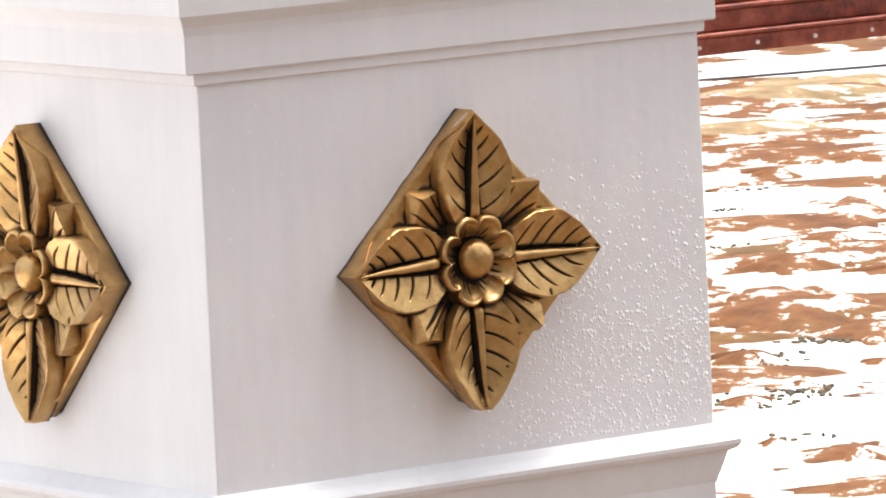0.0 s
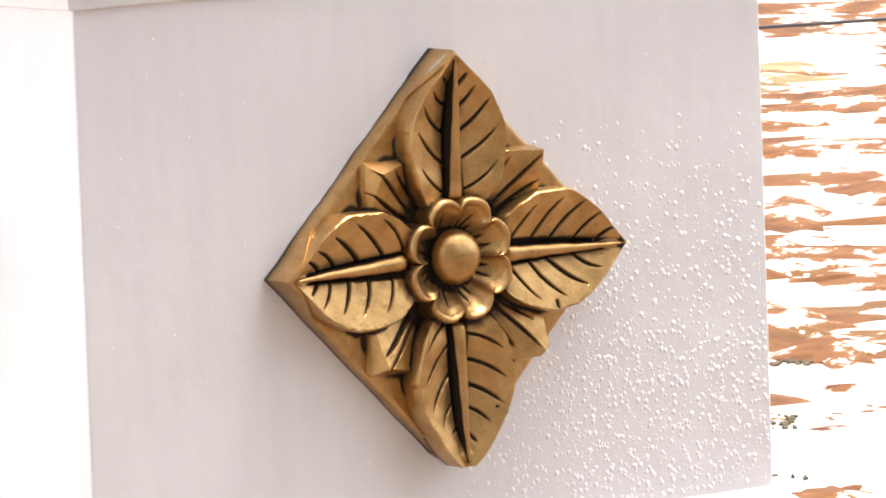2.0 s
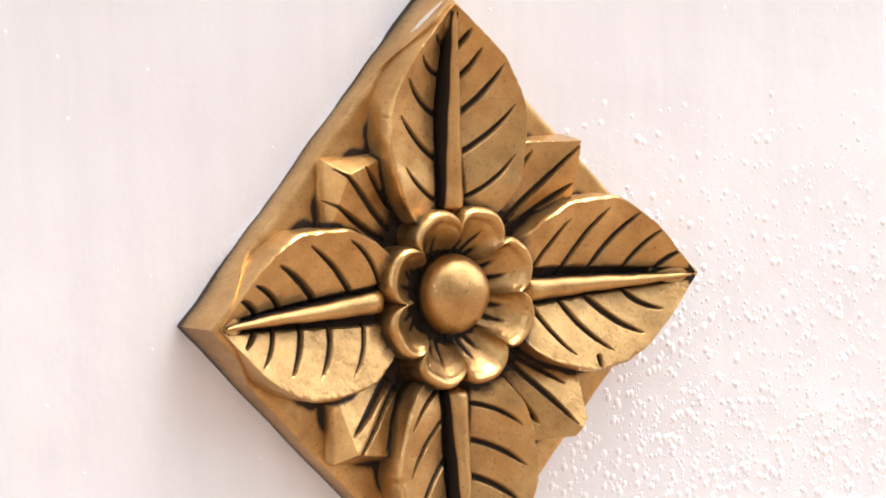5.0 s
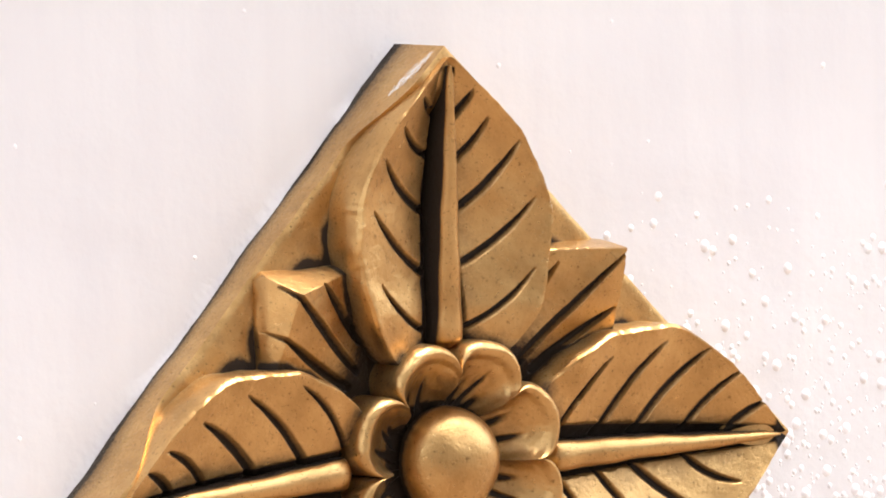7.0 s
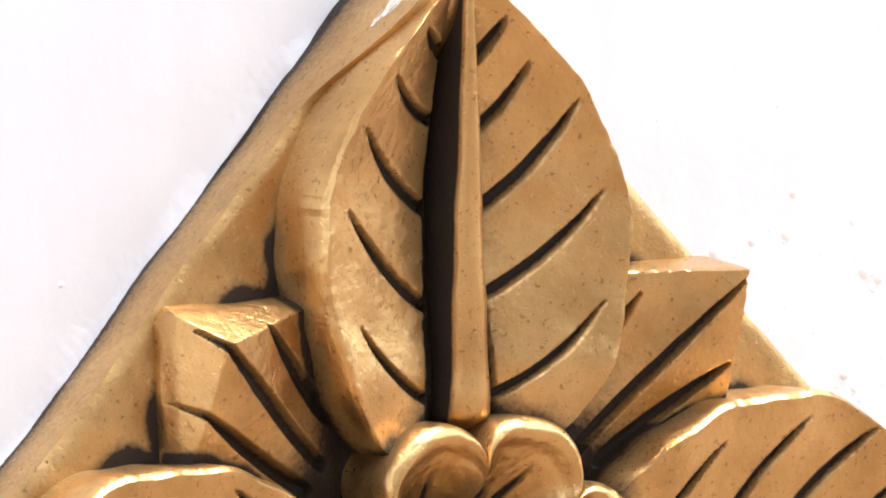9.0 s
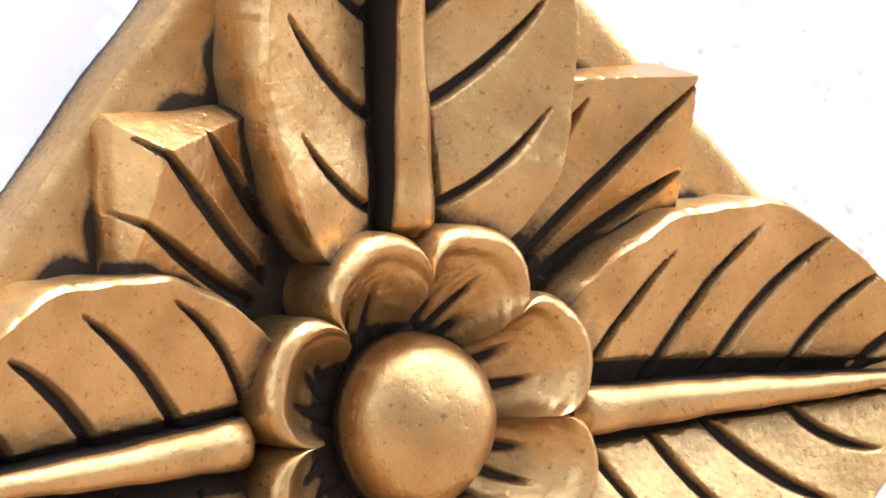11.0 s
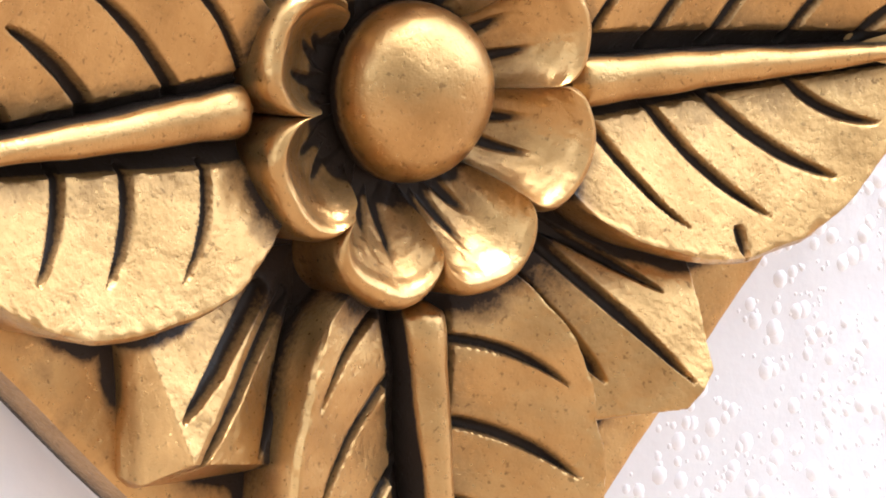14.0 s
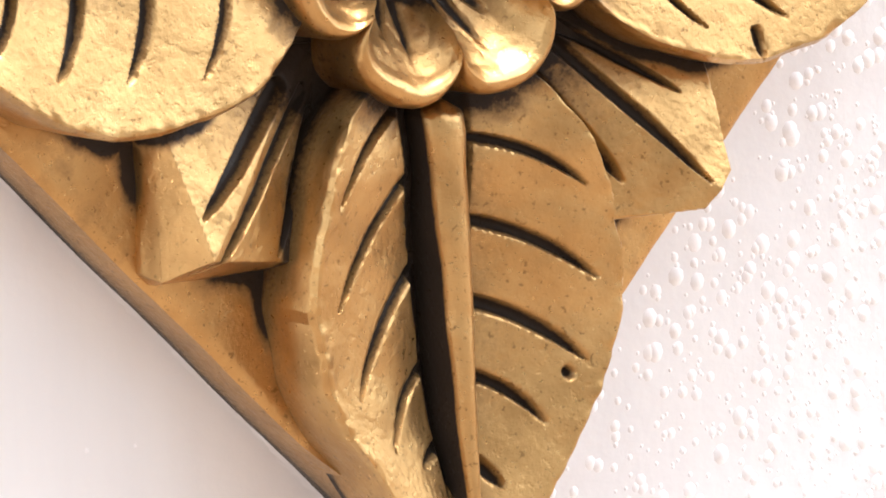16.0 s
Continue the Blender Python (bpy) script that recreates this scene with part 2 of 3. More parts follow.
def leaf_width(r):
    fine = np.linspace(LEAF_R[0], LEAF_R[-1], 400)
    w = np.interp(fine, LEAF_R, LEAF_W)
    soft = np.convolve(np.pad(w, 9, mode="edge"), np.ones(19) / 19, "valid")
    soft = np.where(fine > 92, w, soft)
    return np.interp(r, fine, soft)


def rib_width(r):
    return 0.8 + 3.15 * np.clip((97 - r) / 66, 0, 1) ** 0.9


def leaf_gap(X, Z):
    """How far a place lies outside the nearest big leaf, sideways."""
    gaps = [np.where((r > 24) & (r < 97), np.abs(v) - leaf_width(np.clip(r, 18, 99.5)), 99) for r, v in ((Z, X), (-Z, X), (X, Z), (-X, Z))]
    return np.minimum.reduce(gaps)


def to_rib(veins):
    """The veins drawn on inwards, up to the groove beside the midrib."""
    out = []
    for a0, b0, a1, b1 in veins:
        slope = (b1 - b0) / (a1 - a0)
        want = abs(b0) - (rib_width(a0) + 1.2)
        go = max(0.0, min(want, 4.5)) if abs(b0) < 14 else 0.0
        step = go / max(abs(slope), 0.8)
        out.append((a0 - step, b0 - math.copysign(go, b0), a1, b1))
    return out


def leaf_mesh(name, veins, seed, dark_side, chipped, lean, near, far, blunt):
    """One big leaf in its own frame: up the axis r, across v. Its halves fall to a deep groove along the midrib."""
    nr, nc = 200, 131
    r = np.linspace(25.0, 99.5, nr)[:, None] * np.ones((1, nc))
    u = np.linspace(-1, 1, nc)
    u = np.sign(u) * np.abs(u) ** 0.93
    w = leaf_width(r) * (1 + wobble(r, np.sign(u)[None, :] * 9 + 0 * r, 7, 0.018, seed))
    w = w * np.where(u < 0, near, far)[None, :] + blunt * smooth(r, 80, 95)
    v = u[None, :] * w
    e = np.abs(v) / w
    edge = 22.6 - 4.2 * smooth(40 - r, 0, 17) - 0.9 * smooth(r, 88, 99)
    deep = 10.0 * np.clip(leaf_width(r) / 29, 0.12, 1) ** 0.75
    H = edge - deep * (1 - e ** 0.95)
    H -= 1.5 * smooth(e, 0.955, 1.0) ** 2
    H += wobble(r, v, 8, 0.22, seed) + wobble(r, v, 2.6, 0.04, seed * 3)
    vg = v - lean * (97.5 - r) / 64
    # dark band widened on dark_side, partly a painted shadow beside the midrib
    gap = rib_width(r) + 1.2 + 0.9 * np.clip((95 - r) / 60, 0, 1) + np.where(vg * dark_side > 0, 0.3 + 1.5 * np.clip((95 - r) / 50, 0, 1), 0)
    groove = np.clip(1 - np.abs(vg) / gap, 0, 1) ** 0.5 * (r < 97)
    H -= 3.2 * groove * np.clip(leaf_width(r) / 20, 0.2, 1)
    cut, share = cuts(r, v, to_rib(veins), 1.9, 0.98, 1.5)
    H -= cut
    base = smooth(39.0 - np.hypot(r, v) + wobble(r, v, 3, 1.2, seed), 0, 10)
    H += rough_grid(H.shape, 4, seed) * 0.20 * smooth(e, 0.90, 0.98) + rough_grid(H.shape, 2, seed + 5) * 0.025
    # glazed veins and groove, with shade painted into the base round the flower
    glaze_shade = np.maximum.reduce([share * 1.15, smooth(groove, 0.04, 0.36) * 1.0, base, chipped * smooth(r, 95.5, 97.5)])
    # darker towards the midrib, with slow unevenness
    rib_fade = (0.36 + wobble(r, v, 5, 0.12, seed)) * (1 - smooth(e, 0.12, 0.62))
    glaze_shade = np.maximum(glaze_shade, rib_fade)
    return relief(name, np.stack([v, r], -1), H, glaze_shade, 8.0, 1 - smooth(r, 46, 60))


def rib_mesh(lean):
    nr, nc = 90, 21
    r = np.linspace(29.5, 97.5, nr)[:, None] * np.ones((1, nc))
    u = np.linspace(-1, 1, nc)[None, :]
    w = rib_width(r) * np.sqrt(np.clip((r - 29.0) / 2.2, 0.05, 1)) * np.sqrt(np.clip((98.2 - r) / 4, 0.05, 1))
    w = w * (1 + wobble(r, 0 * r, 5, 0.05))
    top = np.interp(r, [29, 34, 70, 98], [18.0, 19.0, 20.8, 22.2])
    H = top - 3.6 * (1 - np.sqrt(np.clip(1 - u ** 2 * 0.97, 0, 1))) * (rib_width(r) / 4) ** 0.6 - 1.8 * smooth(31.5 - r, 0, 2.0)
    H += wobble(r, u * 3, 6, 0.12, 2)
    # the rib's edges and sides take on the groove's dark tint
    glaze_shade = 1.2 * smooth(np.abs(u), 0.88, 0.99) + 0 * r
    return relief("midrib", np.stack([u * w + wobble(r, 0 * r, 24, 0.35) + lean * (97.5 - r) / 64, r], -1), H, glaze_shade, 8.0, np.full(H.shape, 1.8))


def corner_mesh(name, grooves, worn, draft):
    """The squared leaf between two big leaves, its corner towards the plate's edge; in its own frame the corner lies up and to the right."""
    n = 140
    a = np.linspace(19.0, 51.5, n)
    X, Z = np.meshgrid(a, a)
    over = np.maximum(X + Z - worn, 0) * smooth(X + Z, worn - 10, worn + 4)
    X, Z = X - over * 0.5, Z - over * 0.5
    m = (X + Z) / 2
    X = X + wobble(Z, X, 9, 0.35, 1.0) * smooth(X, 40, 51)
    Z = Z + wobble(X, Z, 9, 0.35, 4.0) * smooth(Z, 40, 51)
    H = 9.0 + 14.4 * smooth(m, 12, 58) * 1.12 - 0.17 * np.abs(X - Z)
    H = np.minimum(H, 12.0 + draft * (51.6 - np.maximum(X, Z)))
    H -= 1.2 * np.maximum(smooth(X, 50.2, 51.5), smooth(Z, 50.2, 51.5)) ** 2
    H += wobble(X, Z, 7, 0.2, 2.0) + wobble(X, Z, 2.4, 0.06, 5.0)
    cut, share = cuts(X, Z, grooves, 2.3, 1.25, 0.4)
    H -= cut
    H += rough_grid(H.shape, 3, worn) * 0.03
    # glazed grooves, then shade painted in towards the centre and along the big leaves
    glaze_shade = np.maximum(share * 1.15, smooth(35 - m + wobble(X, Z, 3, 1.2), 0, 12))
    glaze_shade = np.maximum(glaze_shade, 1.1 * (1 - smooth(leaf_gap(X, Z) + wobble(X, Z, 3, 0.4), 0.6, 3.4)))
    glaze_shade = np.maximum(glaze_shade, (0.40 + wobble(X, Z, 5, 0.1)) * (1 - smooth(m, 28, 44)))
    return relief(name, np.stack([X, Z], -1), H, glaze_shade, 6.0)


def petal_mesh(k):
    """One cupped petal with a thin rounded lip, up its axis; eight make the flower."""
    rng = random.Random(40 + k)
    nr, nc = 72, 57
    phi = np.radians(np.linspace(-22.4, 22.4, nc))[None, :]
    f = phi / radians(22.5)
    body = 1 - np.abs(f) ** 2.2
    R = 24.2 + (7.4 + rng.uniform(-0.3, 0.5)) * np.sqrt(np.clip(body, 0, 1)) + 0.25 * np.sin(f * 5 + k) * body
    s = np.linspace(0, 1, nr)[:, None]
    # from the button outwards over the lip and down the outer side
    q = np.where(s < 0.76, s / 0.76, 1.0)
    out = np.clip((s - 0.76) / 0.24, 0, 1)
    crest = R - 2.2
    rho = 11.0 + (crest - 11.0) * q + 2.2 * np.sin(out * np.pi / 2)
    H = 10.0 + 11.2 * (smooth(q, 0.0, 1.22) / smooth(1.0, 0.0, 1.22)) ** 1.3 + 2.6 * np.abs(f) ** 4 * smooth(q, 0.15, 0.6) * (1 - smooth(q, 0.7, 1.0))
    H = H + 0.8 * smooth(q, 0.84, 0.95) + 0.25 * np.sin(f * 3 + 2 * k) * smooth(q, 0.4, 1) * body
    H = H - 3.4 * (1 - np.cos(out * np.pi / 2))
    A, B = rho * np.cos(phi), rho * np.sin(phi)
    lines = [(-0.34 + rng.uniform(-0.1, 0.1), rng.uniform(22, 26)), (0.24 + rng.uniform(-0.1, 0.1), rng.uniform(22, 26))]
    if k % 3 == 0:
        lines.append((0.62, 21))
    share = np.zeros_like(H)
    for f0, r1 in lines:
        d = np.abs(f - f0 * (0.75 + 0.25 * rho / 24) - 0.06 * np.sin(rho / 3 + k)) * rho * radians(22.5)
        share = np.maximum(share, np.clip(1 - (d / np.clip(1.75 - 0.12 * (rho - 13), 0.45, 2)) ** 2, 0, 1) * (1 - smooth(rho, r1 - 4, r1)))
    share = share * (out == 0)
    H = H - 1.1 * share + rough_grid(H.shape, 3, k + 11.0) * 0.07
    # tint deepens round the button, at the seams and low in the cup
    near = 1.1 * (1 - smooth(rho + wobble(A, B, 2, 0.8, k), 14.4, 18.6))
    glaze_shade = np.maximum.reduce([share * 1.15, near, 0.30 * smooth(out, 0.7, 1.0) + 0 * H, 0.62 * smooth(np.abs(f), 0.86, 1.0) * smooth(out, 0.2, 0.8)])
    glaze_shade = np.maximum(glaze_shade, (0.46 + wobble(A, B, 4, 0.12, k)) * (1 - smooth(rho, 17.0, 28.0)) * (out == 0))
    return relief("petal", np.stack([B, A], -1), H, glaze_shade, 8.0, 0.5 * np.abs(f) ** 6 + 0 * H)


def button_mesh():
    nr, nc = 44, 73
    t = np.linspace(0.0, 1, nr)[:, None]
    a = np.linspace(0, 2 * np.pi, nc)[None, :]
    rho = 13.6 * np.sin(t * np.pi / 2 * 1.0) * (1 + 0.012 * np.sin(3 * a + 1))
    H = 12.0 + 11.6 * np.cos(t * np.pi / 2) ** 0.80 + 0 * a
    X, Z = rho * np.cos(a), rho * np.sin(a) * 1.0
    H = H + wobble(X, Z, 5, 0.12, 3)
    verts = np.stack([X, -H, Z], -1).reshape(-1, 3) / 1000
    idx = np.arange(nr * nc).reshape(nr, nc)
    faces = np.stack([idx[:-1, :-1], idx[:-1, 1:], idx[1:, 1:], idx[1:, :-1]], -1).reshape(-1, 4)
    me = bpy.data.meshes.new("button")
    me.from_pydata(verts.tolist(), [], faces.tolist())
    # tint deepens towards the button's rim
    me.attributes.new("glaze_shade", "FLOAT", "POINT").data.foreach_set("value", (smooth(t, 0.86, 1.0) + 0 * a).ravel().astype(np.float32))
    bm = bmesh.new()
    bm.from_mesh(me)
    bmesh.ops.remove_doubles(bm, verts=bm.verts, dist=1e-6)
    bmesh.ops.recalc_face_normals(bm, faces=bm.faces)
    bm.to_mesh(me)
    bm.free()
    return me


def plate_mesh():
    """The square back plate, standing on its corner, with a worn arris."""
    n = 121
    g = np.linspace(-1, 1, n)
    A, B = np.meshgrid(g, g)
    X, Z = (A - B) * 51.2, (A + B) * 51.2
    X = X + wobble(Z, X, 18, 0.35, 1)
    Z = Z + wobble(X, Z, 18, 0.35, 3)
    Z = np.where(Z < -94, -94 + (Z + 94) * 0.45, Z)  # the lowest corner is worn blunt
    m = np.maximum(np.abs(A), np.abs(B))
    H = 9.6 + wobble(X, Z, 6, 0.2, 2) - 0.5 * smooth(m, 0.985, 1.0) ** 2
    H = H + 10.5 * smooth(np.maximum(np.abs(X), np.abs(Z)), 78, 95)
    # shade painted into the plate round the flower and at the leaves' feet
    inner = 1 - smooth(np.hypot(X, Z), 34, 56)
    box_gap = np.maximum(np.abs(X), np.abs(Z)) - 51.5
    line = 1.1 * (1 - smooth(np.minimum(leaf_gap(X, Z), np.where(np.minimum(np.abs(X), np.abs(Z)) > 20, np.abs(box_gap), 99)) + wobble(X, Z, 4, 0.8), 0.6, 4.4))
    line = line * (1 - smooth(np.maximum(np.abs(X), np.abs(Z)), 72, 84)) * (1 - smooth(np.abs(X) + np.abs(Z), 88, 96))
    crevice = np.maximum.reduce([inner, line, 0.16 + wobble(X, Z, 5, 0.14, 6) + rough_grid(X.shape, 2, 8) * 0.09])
    # darkened sides paint in the shadow gap between plate and wall
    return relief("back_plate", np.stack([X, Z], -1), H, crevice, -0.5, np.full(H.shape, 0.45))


VEINS_UP = [(36.7, 9.3, 47.1, 23.8), (50.3, 6.5, 64.1, 24.5), (63.9, 6.2, 78.0, 20.0), (77.2, 6.0, 84.3, 11.7), (87.0, 4.6, 91.1, 7.0),
            (38.2, -11.0, 46.7, -21.4), (50.8, -7.9, 64.3, -23.3), (64.9, -6.4, 76.1, -19.4), (76.9, -4.2, 83.8, -13.6), (86.1, -2.2, 90.4, -7.1)]
VEINS_RIGHT = [(36.1, -9.6, 47.2, -23.4), (48.1, -7.6, 63.4, -25.9), (61.4, -7.6, 76.2, -23.1), (75.4, -5.9, 86.1, -16.9), (88.4, -5.0, 93.4, -8.7),
               (33.8, 6.1, 47.4, 22.8), (46.9, 6.2, 63.5, 22.9), (58.0, 4.7, 76.7, 18.2), (72.7, 3.1, 85.5, 10.7), (57.0, 24.6, 57.6, 28.4)]
VEINS_LEFT = [(34.8, 12.2, 46.4, 25.0), (45.5, 8.3, 61.7, 24.0), (60.8, 7.4, 74.5, 18.7), (75.8, 6.7, 85.4, 13.1), (85.2, 5.1, 91.4, 8.5),
              (38.2, -5.2, 45.9, -21.0), (51.3, -4.3, 58.7, -20.3), (62.9, -3.0, 70.8, -18.5), (76.3, -5.3, 83.2, -14.8), (85.7, -4.4, 89.8, -7.5)]
VEINS_DOWN = [(35.5, -5.2, 44.0, -23.1), (47.8, -4.6, 58.4, -24.7), (60.2, -4.4, 70.6, -22.0), (71.7, -4.3, 79.5, -14.6), (84.7, -3.5, 88.3, -6.6),
              (33.9, 13.2, 42.4, 22.8), (44.3, 10.5, 57.5, 23.5), (58.1, 8.5, 71.4, 20.0), (72.0, 6.6, 79.9, 13.6), (81.0, 3.3, 83.3, 7.5), (72.2, -18.8, 72.8, -19.5)]
# grooves of the four squared leaves, each in its own frame
CUT_TR = [(21.1, 27.8, 33.5, 47.5), (24.1, 23.3, 50.2, 48.8), (29.4, 21.9, 49.7, 35.2)]
CUT_BR = [(19.1, 22.8, 32.6, 44.7), (20.9, 22.7, 46.3, 46.2), (27.4, 19.7, 45.1, 33.1)]
CUT_BL = [(20.4, 29.3, 31.2, 48.7), (21.7, 25.8, 46.9, 49.5), (26.8, 24.5, 46.8, 41.1)]
CUT_TL = [(22.1, 26.1, 37.5, 50.9), (26.0, 23.8, 48.3, 48.9), (33.4, 22.4, 48.1, 36.9)]


def build_ornament():
    top = thing("carved_ornament", "carved square flower ornament, antique gold paint, cornerwise on pillar", "ornament", "carved ornaments on the pillar")
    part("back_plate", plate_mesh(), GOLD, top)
    for turn, veins, seed, dark, chip, lean, near, far in ((0, VEINS_UP, 1.0, -1, 0, 0.8, 1, 1), (90, VEINS_RIGHT, 2.2, -1, 1, -0.4, 1.045, 1), (180, VEINS_DOWN, 3.1, 1, 0, -0.1, 1, 1), (270, VEINS_LEFT, 4.7, -1, 0, 2.2, 0.962, 1)):
        leaf = part("leaf", leaf_mesh("leaf", veins, seed, dark, chip, lean, near, far, 3.4 if turn == 180 else 0), GOLD, top)
        leaf.rotation_euler = (0, radians(turn), 0)
        part("midrib", rib_mesh(lean), GOLD, leaf)
    for turn, lines, worn, draft in ((0, CUT_TR, 103, 8.0), (90, CUT_BR, 95, 8.0), (180, CUT_BL, 101, 2.4), (270, CUT_TL, 101, 2.1)):
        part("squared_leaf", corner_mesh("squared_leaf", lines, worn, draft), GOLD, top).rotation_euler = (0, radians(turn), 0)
    for k in range(8):
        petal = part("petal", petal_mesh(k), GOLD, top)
        petal.rotation_euler, petal.location = (0, radians(22.5 + 45 * k), 0), (0, 0, 0.0010)
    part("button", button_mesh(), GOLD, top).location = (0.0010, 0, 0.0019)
    return top


# ---- ground and setting ----
def ground_mesh():
    bm = bmesh.new()
    bmesh.ops.create_grid(bm, x_segments=60, y_segments=60, size=300)
    return bm


tagged(part("ground", ground_mesh(), SOIL), "bare reddish soil ground reaching to the horizon", "ground", kind="structure")

# a flooded stretch of the yard
DEEP, WIDE = Vector((0.577, 0.817, 0)), Vector((0.817, -0.577, 0))


def blob(cx, cy, half_deep, half_wide, height, seed, rings=7, spokes=90):
    """A low uneven bank with a ragged outline."""
    bm = bmesh.new()
    last = None
    for i in range(rings + 1):
        k = i / rings
        ring = []
        for j in range(spokes):
            a = 2 * math.pi * j / spokes
            ragged = 1 + 0.45 * noise.noise((math.cos(a) * 1.6 + seed * 7.3, math.sin(a) * 1.6, seed)) + 0.45 * noise.noise((math.cos(a) * 5 + seed, math.sin(a) * 5, seed * 3))
            p = Vector((cx, cy, 0)) + DEEP * (math.cos(a) * k * half_deep * ragged) + WIDE * (math.sin(a) * k * half_wide * ragged)
            up = height * (1 - k * k) + height * 0.5 * noise.noise(p * 4 + Vector((0, 0, seed))) * (1 - k) - 0.006 * k
            ring.append(bm.verts.new((p.x, p.y, up)))
        if last:
            for j in range(spokes):
                bm.faces.new((last[j], last[(j + 1) % spokes], ring[(j + 1) % spokes], ring[j]))
        last = ring
    bmesh.ops.remove_doubles(bm, verts=bm.verts, dist=1e-5)
    bmesh.ops.recalc_face_normals(bm, faces=bm.faces)
    return bm


def flat_sheet(cx, cy, half_deep, half_wide, z, seed):
    bm = bmesh.new()
    ring = []
    for j in range(64):
        a = 2 * math.pi * j / 64
        ragged = 1 + 0.12 * noise.noise((math.cos(a) * 1.6 + seed, math.sin(a) * 1.6, seed))
        p = Vector((cx, cy, z)) + DEEP * (math.cos(a) * half_deep * ragged) + WIDE * (math.sin(a) * half_wide * ragged)
        ring.append(bm.verts.new(p))
    bm.faces.new(ring)
    bmesh.ops.recalc_face_normals(bm, faces=bm.faces)
    return bm


tagged(part("water", flat_sheet(4.6, 6.0, 5.6, 5.0, 0.004, 2.0), WATER, smooth=False), "shallow flood water reflecting a bright pale sky", "water", kind="structure")


def side_bounce():
    """An unseen pale sheet in the water's material, beside and behind the pillar, added to bounce light onto its left
    side.
    """
    bm = bmesh.new()
    ring = []
    for j in range(96):
        a = 2 * math.pi * j / 96
        c, q = math.cos(a), math.sin(a)
        ragged = 1 + 0.05 * noise.noise((c * 3, q * 3, 5.0))
        ring.append(bm.verts.new((-4.6 + 4.3 * math.copysign(abs(c) ** 0.4, c) * ragged, 4.0 + 4.1 * math.copysign(abs(q) ** 0.4, q) * ragged, 0.004)))
    bm.faces.new(ring)
    bmesh.ops.recalc_face_normals(bm, faces=bm.faces)
    return bm


tagged(part("water", side_bounce(), WATER, smooth=False), "unseen pale sheet like flood water, added to bounce light onto the pillar", "water", kind="structure")


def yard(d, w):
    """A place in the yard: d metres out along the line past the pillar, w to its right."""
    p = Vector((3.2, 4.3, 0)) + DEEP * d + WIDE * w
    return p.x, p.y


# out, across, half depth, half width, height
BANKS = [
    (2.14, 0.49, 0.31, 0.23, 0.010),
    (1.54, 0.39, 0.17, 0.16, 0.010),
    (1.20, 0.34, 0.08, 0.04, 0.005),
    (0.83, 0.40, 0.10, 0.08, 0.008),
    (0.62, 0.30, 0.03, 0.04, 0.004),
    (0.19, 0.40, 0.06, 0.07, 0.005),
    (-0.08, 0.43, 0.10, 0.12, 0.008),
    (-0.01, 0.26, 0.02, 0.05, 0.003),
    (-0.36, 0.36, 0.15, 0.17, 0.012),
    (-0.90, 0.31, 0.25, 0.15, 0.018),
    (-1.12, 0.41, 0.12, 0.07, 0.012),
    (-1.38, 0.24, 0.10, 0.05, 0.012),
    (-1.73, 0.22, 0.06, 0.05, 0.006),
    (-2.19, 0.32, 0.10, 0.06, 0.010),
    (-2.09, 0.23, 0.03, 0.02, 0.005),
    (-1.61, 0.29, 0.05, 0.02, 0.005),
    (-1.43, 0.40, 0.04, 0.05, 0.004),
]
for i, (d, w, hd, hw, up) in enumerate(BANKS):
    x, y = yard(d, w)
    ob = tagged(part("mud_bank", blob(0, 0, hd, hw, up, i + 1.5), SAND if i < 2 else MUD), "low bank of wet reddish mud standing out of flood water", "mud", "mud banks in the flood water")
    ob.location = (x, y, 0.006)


# smaller ragged patches all over the flooded stretch, too many to count
def patches_mesh():
    rng = random.Random(21)
    verts, faces = [], []
    for k in range(340):
        x, y = yard(rng.uniform(-4.2, 4.6), rng.uniform(-0.8, 1.5))
        hd, hw = rng.uniform(0.02, 0.22), rng.uniform(0.04, 0.26)
        base, n = len(verts), 26
        verts.append((x, y, 0.014))
        for j in range(n):
            a = 2 * math.pi * j / n
            rag = 1 + 0.7 * noise.noise((math.cos(a) * 2.3 + k, math.sin(a) * 2.3, k * 0.37))
            p = Vector((x, y, 0)) + DEEP * (math.cos(a) * hd * rag) + WIDE * (math.sin(a) * hw * rag)
            verts.append((p.x, p.y, 0.003))
        faces += [(base, base + 1 + j, base + 1 + (j + 1) % n) for j in range(n)]
    me = bpy.data.meshes.new("mud_patches")
    me.from_pydata(verts, [], faces)
    return me


tagged(part("mud_patches", patches_mesh(), MUD), "ragged patches of wet reddish mud in shallow water", "mud", kind="stuff")

# dark wet litter in clumps on the flooded stretch: out, across, half depth, half width, how many
CLUMPS = [(-1.37, 0.24, 0.08, 0.065, 80), (-1.52, 0.26, 0.02, 0.030, 24), (-1.65, 0.29, 0.07, 0.055, 45), (-1.74, 0.22, 0.04, 0.055, 35), (-1.20, 0.36, 0.03, 0.060, 50),
          (0.62, 0.30, 0.02, 0.060, 14), (0.35, 0.29, 0.02, 0.050, 12), (0.10, 0.30, 0.02, 0.060, 14), (-0.12, 0.29, 0.03, 0.050, 16), (-2.05, 0.26, 0.03, 0.060, 9)]


